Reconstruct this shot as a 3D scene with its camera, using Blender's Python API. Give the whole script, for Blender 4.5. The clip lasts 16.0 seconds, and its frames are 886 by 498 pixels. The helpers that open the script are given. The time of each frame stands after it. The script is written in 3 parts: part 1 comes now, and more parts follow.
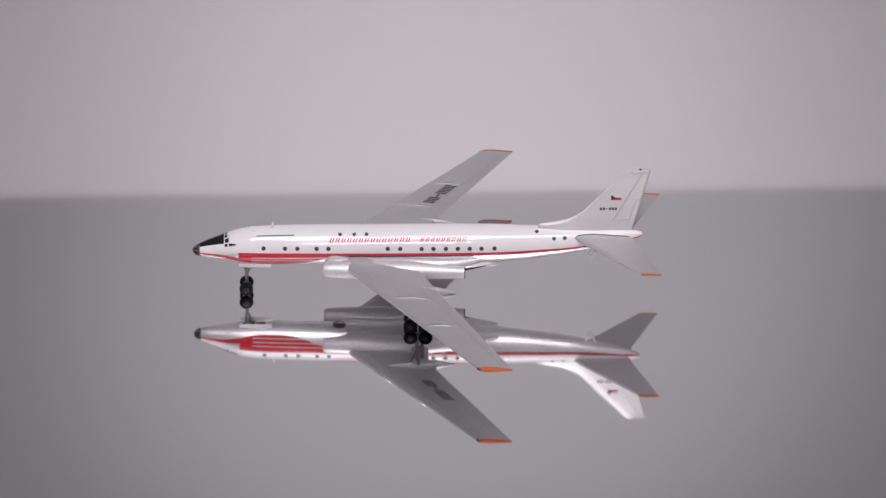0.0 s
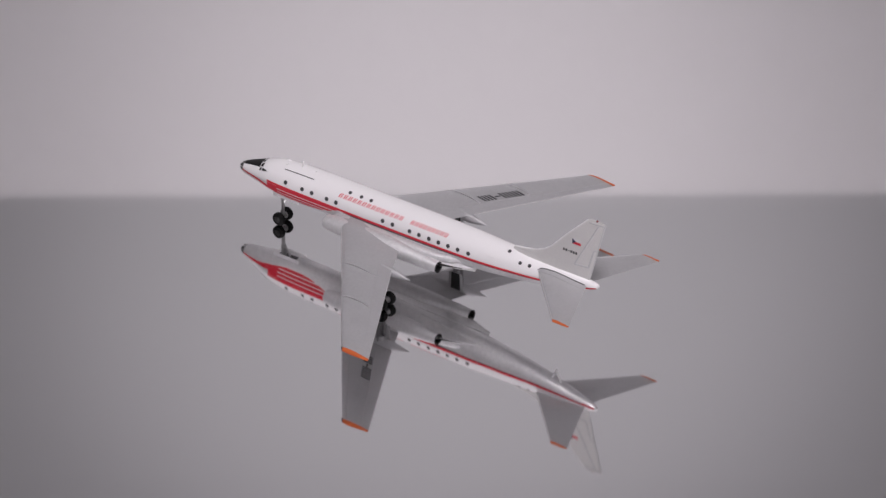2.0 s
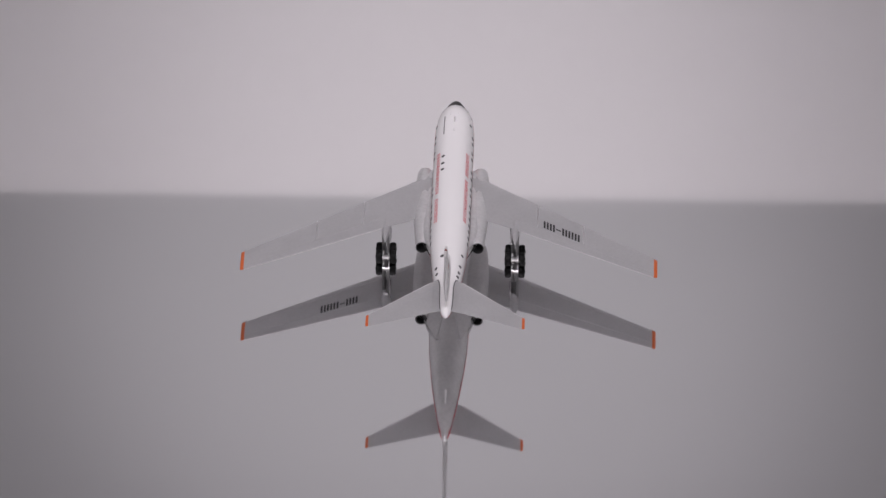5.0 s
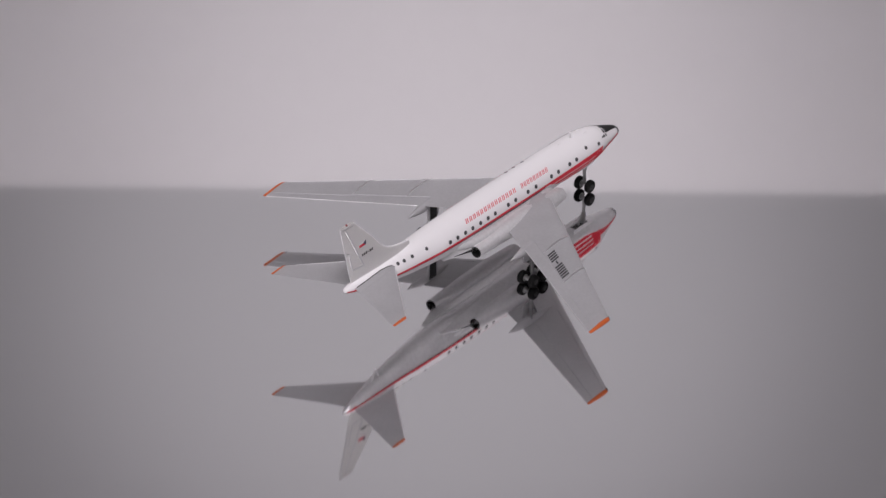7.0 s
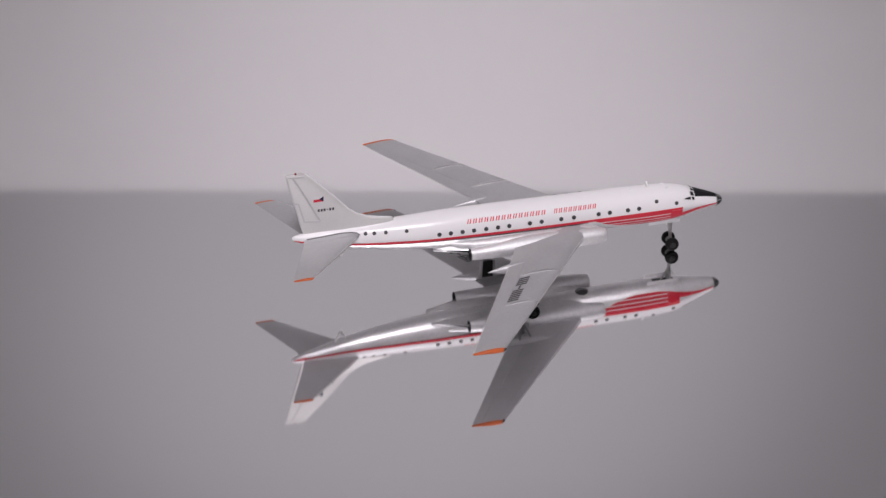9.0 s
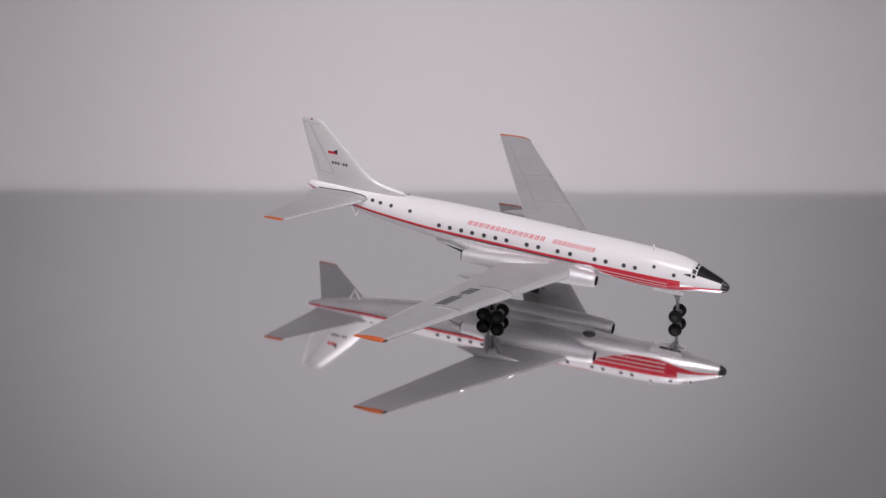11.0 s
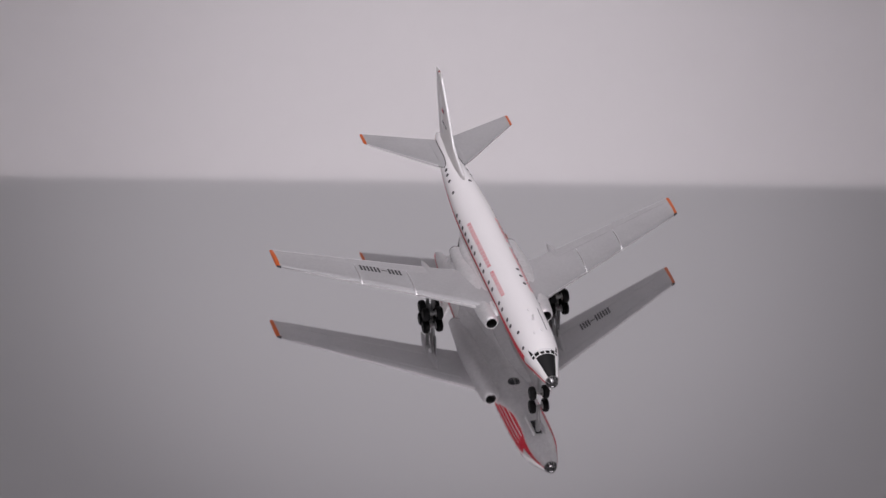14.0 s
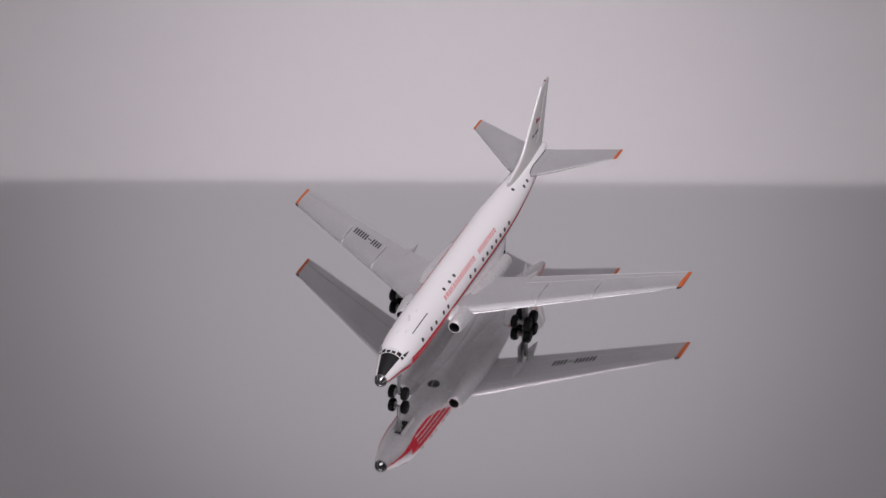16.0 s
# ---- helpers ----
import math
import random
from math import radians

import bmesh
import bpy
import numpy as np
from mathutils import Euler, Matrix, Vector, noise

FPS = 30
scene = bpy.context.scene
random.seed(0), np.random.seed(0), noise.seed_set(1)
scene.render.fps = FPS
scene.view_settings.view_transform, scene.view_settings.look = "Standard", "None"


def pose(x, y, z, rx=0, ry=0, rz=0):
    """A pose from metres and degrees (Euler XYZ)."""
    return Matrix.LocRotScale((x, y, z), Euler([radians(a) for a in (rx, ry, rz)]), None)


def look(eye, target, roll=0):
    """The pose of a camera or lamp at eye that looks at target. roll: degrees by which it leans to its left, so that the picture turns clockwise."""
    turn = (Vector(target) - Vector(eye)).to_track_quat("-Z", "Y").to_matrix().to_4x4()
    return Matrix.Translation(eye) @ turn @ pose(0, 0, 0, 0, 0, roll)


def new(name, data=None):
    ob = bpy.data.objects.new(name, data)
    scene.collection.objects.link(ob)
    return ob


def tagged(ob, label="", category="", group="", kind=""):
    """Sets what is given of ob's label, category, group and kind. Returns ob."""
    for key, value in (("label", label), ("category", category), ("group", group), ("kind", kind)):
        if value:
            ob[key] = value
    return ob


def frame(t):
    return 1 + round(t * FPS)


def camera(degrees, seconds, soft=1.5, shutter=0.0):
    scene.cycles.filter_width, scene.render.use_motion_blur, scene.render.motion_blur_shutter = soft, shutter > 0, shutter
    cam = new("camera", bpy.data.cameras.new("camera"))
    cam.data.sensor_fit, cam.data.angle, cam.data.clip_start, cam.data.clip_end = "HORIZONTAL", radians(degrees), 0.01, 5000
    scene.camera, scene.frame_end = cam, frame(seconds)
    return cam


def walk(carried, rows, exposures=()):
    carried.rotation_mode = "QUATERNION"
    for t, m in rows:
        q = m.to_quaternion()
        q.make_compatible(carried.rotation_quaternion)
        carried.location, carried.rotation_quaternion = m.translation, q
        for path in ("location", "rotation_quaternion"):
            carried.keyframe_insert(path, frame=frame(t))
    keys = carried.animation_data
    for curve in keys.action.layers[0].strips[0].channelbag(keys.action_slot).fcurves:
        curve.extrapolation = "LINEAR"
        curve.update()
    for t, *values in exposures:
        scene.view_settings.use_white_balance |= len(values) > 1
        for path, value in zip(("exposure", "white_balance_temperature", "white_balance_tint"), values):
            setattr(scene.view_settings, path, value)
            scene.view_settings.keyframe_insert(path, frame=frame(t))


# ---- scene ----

SECONDS = 16.0
RATE = -18.21          # turntable speed, degrees a second
MM = 0.001

# ---- camera: a long lens on a tripod, standing still ----
ELEV, DIST = 32.157, 1.6246
EYE = Vector((0, -math.cos(radians(ELEV)) * DIST, math.sin(radians(ELEV)) * DIST))
PITCH, YAW, ROLL = radians(ELEV - 0.2589), radians(-0.1963), 0.466
AIM = EYE + Vector((math.sin(YAW) * math.cos(PITCH), math.cos(YAW) * math.cos(PITCH), -math.sin(PITCH)))
cam = camera(6.411, SECONDS, soft=1.5)
walk(cam, [(0.0, look(EYE, AIM, ROLL)), (SECONDS, look(EYE, AIM, ROLL))])

# ---- light ----
world = bpy.data.worlds.new("room_air")
scene.world = world
world.use_nodes = True
world.node_tree.nodes["Background"].inputs[0].default_value = (0.5, 0.49, 0.5, 1)
world.node_tree.nodes["Background"].inputs[1].default_value = 0.2


def area_lamp(name, eye, target, sx, sy, watts, colour):
    data = bpy.data.lights.new(name, "AREA")
    data.shape, data.size, data.size_y, data.energy, data.color = "RECTANGLE", sx, sy, watts, colour
    ob = new(name, data)
    ob.matrix_world = look(eye, target)
    return ob


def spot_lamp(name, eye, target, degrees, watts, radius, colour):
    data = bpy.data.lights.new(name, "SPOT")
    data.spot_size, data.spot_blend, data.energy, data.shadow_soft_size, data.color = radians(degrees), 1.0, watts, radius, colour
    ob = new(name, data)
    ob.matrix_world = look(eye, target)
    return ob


TINT = (1.0, 0.930, 0.995)
area_lamp("ceiling_lamp", (0.05, -0.55, 1.68), (0.05, 0.1, 0), 1.1, 0.8, 33.5, TINT)
area_lamp("desk_lamp", (-0.055, -0.72, 1.13), (-0.02, 0, 0.01), 0.17, 0.13, 1.2, TINT)
area_lamp("camera_lamp", (-0.055, -1.56, 1.10), (-0.02, 0, 0.01), 0.15, 0.12, 2.4, TINT)
# Added spots, no real lamps: brighter middle of card and wall imitates vignetting.
spot_lamp("card_fill_spot", (0.0, -0.9, 1.45), (-0.005, 0.19, 0.092), 7.1, 86.5, 0.04, TINT)
spot_lamp("wall_fill_spot", (0.0, -0.9, 1.45), (-0.010, 1.5, 0.94), 10.25, 102.5, 0.04, TINT)


# ---- materials ----
def material(name, colour, rough, metal=0.0, coat=0.0, grain=0.0, grain_scale=900.0, bump=0.0, stain=0.0, stain_scale=60.0, spec=0.5, coat_rough=0.06):
    m = bpy.data.materials.new(name)
    m.use_nodes = True
    nt = m.node_tree
    b = nt.nodes["Principled BSDF"]
    b.inputs["Base Color"].default_value = (*colour, 1)
    b.inputs["Roughness"].default_value = rough
    b.inputs["Metallic"].default_value = metal
    b.inputs["Coat Weight"].default_value = coat
    b.inputs["Coat Roughness"].default_value = coat_rough
    b.inputs["Specular IOR Level"].default_value = spec
    tc = nt.nodes.new("ShaderNodeTexCoord")

    def noise_node(scale, detail):
        n = nt.nodes.new("ShaderNodeTexNoise")
        n.inputs["Scale"].default_value = scale
        n.inputs["Detail"].default_value = detail
        nt.links.new(tc.outputs["Object"], n.inputs["Vector"])
        return n
    fine = noise_node(grain_scale, 4)
    big = noise_node(stain_scale, 3)
    if grain or stain:
        add = nt.nodes.new("ShaderNodeMath")
        add.operation = "MULTIPLY_ADD"
        add.inputs[1].default_value, add.inputs[2].default_value = 2 * grain, 1 - grain - stain
        nt.links.new(fine.outputs["Fac"], add.inputs[0])
        add2 = nt.nodes.new("ShaderNodeMath")
        add2.operation = "MULTIPLY_ADD"
        add2.inputs[1].default_value = 2 * stain
        nt.links.new(big.outputs["Fac"], add2.inputs[0])
        nt.links.new(add.outputs[0], add2.inputs[2])
        mix = nt.nodes.new("ShaderNodeVectorMath")
        mix.operation = "SCALE"
        mix.inputs[0].default_value = colour
        nt.links.new(add2.outputs[0], mix.inputs["Scale"])
        nt.links.new(mix.outputs[0], b.inputs["Base Color"])
    if bump:
        bn = nt.nodes.new("ShaderNodeBump")
        bn.inputs["Strength"].default_value = bump
        bn.inputs["Distance"].default_value = 0.00003
        nt.links.new(fine.outputs["Fac"], bn.inputs["Height"])
        nt.links.new(bn.outputs[0], b.inputs["Normal"])
    return m


WHITE = material("white_gloss_paint", (0.87, 0.862, 0.862), 0.5, 0, 0.75, grain=0.01, stain=0.02, spec=0.2, coat_rough=0.035)
SILVER = material("silver_paint", (0.82, 0.82, 0.822), 0.44, 0.72, 0, grain=0.16, grain_scale=1500, bump=0.3, stain=0.16, stain_scale=150)
NACELLE = material("satin_silver_paint", (0.74, 0.74, 0.745), 0.56, 0.66, 0, grain=0.14, grain_scale=1500, bump=0.25, stain=0.14, stain_scale=150)
WING_SILVER = material("grey_silver_wing_paint", (0.485, 0.485, 0.493), 0.42, 0.38, 0, grain=0.08, grain_scale=1600, bump=0.16, stain=0.10, stain_scale=130)
FIN_PAINT = material("pale_silver_fin_paint", (0.83, 0.822, 0.807), 0.54, 0.6, 0, grain=0.04, grain_scale=2500, bump=0.12, stain=0.04, stain_scale=90)
RIM = material("pale_rim_paint", (0.9, 0.9, 0.9), 0.32, 0.1, 0, grain=0.08, grain_scale=1500)
RIDGE = material("polished_silver_ridge", (0.72, 0.72, 0.72), 0.46, 0.7, 0, grain=0.08, grain_scale=1500)
FENCE = material("bright_fence_metal", (0.74, 0.74, 0.745), 0.44, 0.92, 0, grain=0.08, grain_scale=1500)
FRAME = material("satin_white_frame", (0.74, 0.74, 0.74), 0.5, 0, 0, grain=0.05)
BEACON = material("dark_red_lens", (0.22, 0.03, 0.03), 0.3)
RED = material("red_print", (0.68, 0.025, 0.05), 0.45, 0, 0.15, grain=0.04, spec=0.3)
ORANGE = material("orange_paint", (0.56, 0.12, 0.03), 0.45, 0, 0, grain=0.06, spec=0.4)
BLACK = material("black_gloss_paint", (0.012, 0.012, 0.013), 0.25, 0, 0.3, grain=0.1)
NOSE_GLASS = material("smoked_nose_glazing", (0.07, 0.07, 0.073), 0.22, 0.35, 0.6, grain=0.1)
MATT_BLACK = material("matt_black_paint", (0.01, 0.01, 0.011), 0.55, 0, 0, grain=0.1, spec=0.25)
INK = material("dark_print", (0.02, 0.02, 0.022), 0.45, grain=0.1)
GREY_INK = material("grey_print", (0.045, 0.045, 0.048), 0.45, grain=0.1)
BLUE = material("navy_print", (0.015, 0.02, 0.06), 0.4, grain=0.1)
TYRE = material("black_tyre", (0.007, 0.007, 0.007), 0.55, grain=0.2, bump=0.3, spec=0.15)
HUB_AND_SHADE = material("dark_hub_and_shade_paint", (0.028, 0.028, 0.028), 0.4, 0.3, grain=0.15)
GUNMETAL = material("dark_gear_metal", (0.3, 0.3, 0.3), 0.35, 0.75, grain=0.15)
METAL = material("bare_metal", (0.55, 0.55, 0.55), 0.3, 0.9, grain=0.05)
DUCT = material("soot_and_shade_black", (0.01, 0.01, 0.01), 0.7, grain=0.2)
MIRROR = material("mirror_silvering", (0.86, 0.855, 0.86), 0.052, 1.0, stain=0.008, stain_scale=30)
BASE = material("turntable_plastic", (0.08, 0.08, 0.085), 0.4, grain=0.05, grain_scale=300)
CARD = material("white_card", (0.545, 0.538, 0.538), 0.85, grain=0.02, grain_scale=250, stain=0.02, stain_scale=9)
WALL = material("pale_wall_paint", (0.475, 0.48, 0.485), 0.9, grain=0.02, grain_scale=200, stain=0.03, stain_scale=3)
CEIL = material("white_ceiling_paint", (0.75, 0.74, 0.74), 0.9, grain=0.02, grain_scale=200, stain=0.02, stain_scale=3)
TABLE = material("table_laminate", (0.42, 0.41, 0.41), 0.5, grain=0.05, grain_scale=120, stain=0.04, stain_scale=8)
FLOOR = material("floor_boards", (0.25, 0.2, 0.16), 0.5, grain=0.1, grain_scale=40, stain=0.1, stain_scale=3)


# ---- mesh helpers ----
def mesh(name, verts, faces, mat, smooth=True, sharp=35):
    me = bpy.data.meshes.new(name)
    me.from_pydata([tuple(v) for v in verts], [], faces)
    bm = bmesh.new()
    bm.from_mesh(me)
    bmesh.ops.recalc_face_normals(bm, faces=bm.faces)
    bm.to_mesh(me)
    bm.free()
    for m in (mat if isinstance(mat, (list, tuple)) else [mat]):
        me.materials.append(m)
    if smooth:
        me.shade_smooth()
        me.set_sharp_from_angle(angle=radians(sharp))
    me.update()
    return me


def part(name, data, parent, label="", at=None):
    """One mesh object under a thing or a part. data: verts, faces, material, and options of mesh()."""
    me = data if isinstance(data, bpy.types.Mesh) else mesh(name, *data)
    ob = new(name, me)
    ob.parent = parent
    if at is not None:
        ob.matrix_local = at
    return tagged(ob, label)


def box(x0, x1, y0, y1, z0, z1):
    v = [(x, y, z) for x in (x0, x1) for y in (y0, y1) for z in (z0, z1)]
    f = [(0, 1, 3, 2), (4, 6, 7, 5), (0, 4, 5, 1), (2, 3, 7, 6), (0, 2, 6, 4), (1, 5, 7, 3)]
    return v, f


def loft(rings, cap=True):
    """Closed rings of equal size joined one to the next."""
    n = len(rings[0])
    v = [p for r in rings for p in r]
    f = [(i * n + j, i * n + (j + 1) % n, (i + 1) * n + (j + 1) % n, (i + 1) * n + j) for i in range(len(rings) - 1) for j in range(n)]
    if cap:
        f += [tuple(range(n)), tuple(range((len(rings) - 1) * n, len(rings) * n))]
    return v, f


def grid(rows):
    n = len(rows[0])
    v = [p for r in rows for p in r]
    f = [(i * n + j, i * n + j + 1, (i + 1) * n + j + 1, (i + 1) * n + j) for i in range(len(rows) - 1) for j in range(n - 1)]
    return v, f


def merge(*pieces):
    v, f = [], []
    for pv, pf in pieces:
        k = len(v)
        v += list(pv)
        f += [tuple(i + k for i in q) for q in pf]
    return v, f


def rod(a, b, ra, rb=None, n=10):
    a, b = Vector(a), Vector(b)
    rb = ra if rb is None else rb
    d = (b - a).normalized()
    u = d.orthogonal().normalized()
    w = d.cross(u)
    ring = lambda c, r: [c + r * (math.cos(k * math.tau / n) * u + math.sin(k * math.tau / n) * w) for k in range(n)]
    return loft([ring(a, ra), ring(b, rb)])


def lathe(profile, n=28):
    """Revolve (along y, radius) pairs about the y axis."""
    rings = [[(r * math.cos(k * math.tau / n), y, r * math.sin(k * math.tau / n)) for k in range(n)] for y, r in profile]
    return loft(rings)


def hermite(xs, table):
    t = np.array(table, float)
    out = []
    for x in np.atleast_1d(xs):
        i = int(np.clip(np.searchsorted(t[:, 0], x) - 1, 0, len(t) - 2))
        x0, x1 = t[i, 0], t[i + 1, 0]
        h, s = x1 - x0, (x - x0) / (x1 - x0)
        lo, hi = max(i - 1, 0), min(i + 2, len(t) - 1)
        m0 = (t[i + 1, 1:] - t[lo, 1:]) / (t[i + 1, 0] - t[lo, 0])
        m1 = (t[hi, 1:] - t[i, 1:]) / (t[hi, 0] - t[i, 0])
        out.append((2 * s**3 - 3 * s**2 + 1) * t[i, 1:] + (s**3 - 2 * s**2 + s) * h * m0
                   + (-2 * s**3 + 3 * s**2) * t[i + 1, 1:] + (s**3 - s**2) * h * m1)
    return np.array(out)


def scaled(verts):
    return [(p[0] * MM, p[1] * MM, p[2] * MM) for p in verts]


def mm(piece):
    return scaled(piece[0]), piece[1]


# ---- the room: table, walls, ceiling ----
def structure(name, piece, mat, label):
    ob = new(name, mesh(name, *piece, mat, False))
    return tagged(ob, label, name.split("_")[0], kind="structure")


X0, X1, Y0, Y1, Z0, Z1 = -1.7, 1.7, -2.5, 1.5, -0.78, 1.72
structure("floor", box(X0 - .1, X1 + .1, Y0 - .1, Y1 + .1, Z0 - .1, Z0), FLOOR, "brown wooden floor of the room")
structure("ceiling", box(X0 - .1, X1 + .1, Y0 - .1, Y1 + .1, Z1, Z1 + .1), CEIL, "plain white painted ceiling")
structure("wall_north", box(X0, X1, Y1, Y1 + .1, Z0, Z1), WALL, "plain pale painted wall behind the card")
structure("wall_south", box(X0, X1, Y0 - .1, Y0, Z0, Z1), WALL, "plain pale painted wall")
structure("wall_east", box(X1, X1 + .1, Y0 - .1, Y1 + .1, Z0, Z1), WALL, "plain pale painted wall")
structure("wall_west", box(X0 - .1, X0, Y0 - .1, Y1 + .1, Z0, Z1), WALL, "plain pale painted wall")

table = tagged(new("table"), "plain grey table under the turntable", "table")
TOP = -0.040
part("tabletop", (*box(-0.7, 0.7, -0.45, 0.75, TOP - 0.025, TOP), TABLE, False), table)
for lx in (-0.65, 0.6):
    for ly in (-0.4, 0.65):
        part("leg", (*box(lx, lx + 0.05, ly, ly + 0.05, Z0, TOP - 0.025), TABLE, False), table)

# white card standing behind the turntable, its top edge is mirrored in the glass
CARD_Y, CARD_TOP = 0.19, 0.09342
card = tagged(new("backdrop_card"), "large white card standing upright behind the turntable", "card")
SLANT = 0.0079     # the card leans a little to one side
sv, sf = box(-0.45, 0.45, CARD_Y, CARD_Y + 0.0015, TOP, CARD_TOP)
part("sheet", ([(x, y, z - SLANT * x if z > 0 else z) for x, y, z in sv], sf, CARD, False), card)
for sx in (-0.3, 0.3):
    part("foot", (*box(sx - 0.01, sx + 0.01, CARD_Y + 0.0015, CARD_Y + 0.06, TOP, TOP + 0.08), CARD, False), card)

# ---- the mirror turntable ----
turntable = tagged(new("mirror_turntable"), "round mirror turntable on a dark base, slowly turning", "turntable")
RADIUS = 0.155
WARP = (4.05e-3, -5.6e-4, 5.5e-4, 2.039e-2, 0.0)   # slight tilt and bow of the glass


def warp(x, y):
    a, b, p, q, s = WARP
    return a * x + b * y + p * (x * x - y * y) + q * x * y + s * (x * x + y * y)


NR, NA = 40, 96
mv = [(0, 0, 0)]
for i in range(1, NR + 1):
    for k in range(NA):
        r = RADIUS * i / NR
        x, y = r * math.cos(k * math.tau / NA), r * math.sin(k * math.tau / NA)
        mv.append((x, y, warp(x, y)))
mf = [(0, 1 + k, 1 + (k + 1) % NA) for k in range(NA)]
for i in range(NR - 1):
    o, p = 1 + i * NA, 1 + (i + 1) * NA
    mf += [(o + k, p + k, p + (k + 1) % NA, o + (k + 1) % NA) for k in range(NA)]
nb = len(mv)
rim = 1 + (NR - 1) * NA
mv += [(v[0], v[1], v[2] - 0.003) for v in mv[rim:rim + NA]]
mf += [(rim + k, nb + k, nb + (k + 1) % NA, rim + (k + 1) % NA) for k in range(NA)]
mf.append(tuple(range(nb, nb + NA)))
part("mirror", (mv, mf, MIRROR), turntable, "round silvered mirror plate")


def disc(profile, n=64):
    return loft([[(r * math.cos(k * math.tau / n), r * math.sin(k * math.tau / n), z) for k in range(n)] for z, r in profile])


part("platter", (*disc([(-0.0043, 0.150), (-0.0043, 0.152), (-0.010, 0.152), (-0.011, 0.150)]), BASE), turntable)
foot = tagged(new("turntable_base"), "dark round base of the turntable on the table", "base")
part("body", (*disc([(-0.0115, 0.118), (-0.014, 0.12), (TOP + 0.002, 0.125), (TOP, 0.123)]), BASE), foot)

# ---- the model airplane ----
plane = tagged(new("model_airplane"), "white and silver toy jet airliner with red stripe on the mirror", "airplane")
AXIS_Y = -3.35 * MM     # the model stands a little off the turntable's axis

STATIONS = [(-55.9, 9.95, 0.02), (-55.75, 9.95, 0.5), (-55.3, 9.95, 0.95), (-54.4, 10.02, 1.34), (-52.4, 10.3, 1.96), (-49.6, 10.72, 2.68), (-47.6, 11.0, 3.24),
            (-45.2, 11.18, 3.68), (-41.3, 11.33, 3.98), (-36, 11.47, 4.08), (-25, 11.7, 4.1), (-14.4, 11.93, 4.08), (-4, 12.15, 4.06),
            (5.4, 12.37, 3.9), (10.9, 12.58, 3.6), (16.2, 12.9, 3.2), (21.6, 13.28, 2.69), (24.8, 13.6, 2.33),
            (29.6, 14.15, 1.7), (34.0, 14.65, 1.0), (35.5, 14.83, 0.6), (35.9, 14.86, 0.3), (36.0, 14.86, 0.02)]


def body(x):
    zc, r = hermite(x, STATIONS)[0]
    return zc, max(r, 0.02)


def skin(x, angle, side, off=0.0):
    """A point on the fuselage: angle in degrees above the horizontal, side -1 port, 1 starboard."""
    zc, r = body(x)
    a = radians(angle)
    return (x, side * math.cos(a) * (r + off), zc + math.sin(a) * (r + off))


def make_fuselage():
    xs = sorted(set([s[0] for s in STATIONS if s[0] <= -54.4] + list(np.arange(-54, 35.6, 0.8)) + [35.7, 35.9, 36.0]))
    angles = np.concatenate([np.arange(-90, 270, 7.5)])
    angles = np.where(np.abs(angles - 0) < 1, -2.0, np.where(np.abs(angles - 180) < 1, 182.0, angles))
    rings = []
    for x in xs:
        zc, r = body(x)
        rings.append([(x, r * math.cos(radians(a)), zc + r * math.sin(radians(a))) for a in angles])
    v, f = loft(rings)
    me = mesh("fuselage", scaled(v), f, [WHITE, SILVER, NOSE_GLASS])
    for p in me.polygons:
        c = p.center / MM
        zc, r = body(c.x)
        if c.x < -54.8:
            p.material_index = 2
        elif c.z < zc - 0.1:
            p.material_index = 1
    return part("fuselage", me, plane, "white top and silver belly")


fuselage = make_fuselage()


def decal(name, x0, x1, lo, hi, side, mat, parent=None, off=0.03, n=5, step=0.6, label=""):
    """Print on the fuselage between two angles, each a number or a function of x."""
    xs = np.linspace(x0, x1, max(2, int((x1 - x0) / step) + 2))
    rows = []
    for x in xs:
        a, b = (lo(x) if callable(lo) else lo), (hi(x) if callable(hi) else hi)
        rows.append([skin(x, a + (b - a) * k / (n - 1), side, off) for k in range(n)])
    return part(name, (*mm(grid(rows)), mat), parent or fuselage, label)


def spot(name, x, z, side, r, mat, depth=0.05):
    """A round print on the fuselage side at the height z."""
    zc, rad = body(x)
    a = math.asin(max(-1, min(1, (z - zc) / rad)))
    nrm = Vector((0, side * math.cos(a), math.sin(a)))
    c = Vector((x, 0, zc)) + nrm * rad
    return part(name, (*mm(rod(c - nrm * 0.15, c + nrm * depth, r, r, 14)), mat), fuselage)


def line(table):
    xs, ys = zip(*table)
    return lambda x: float(np.interp(x, xs, ys))


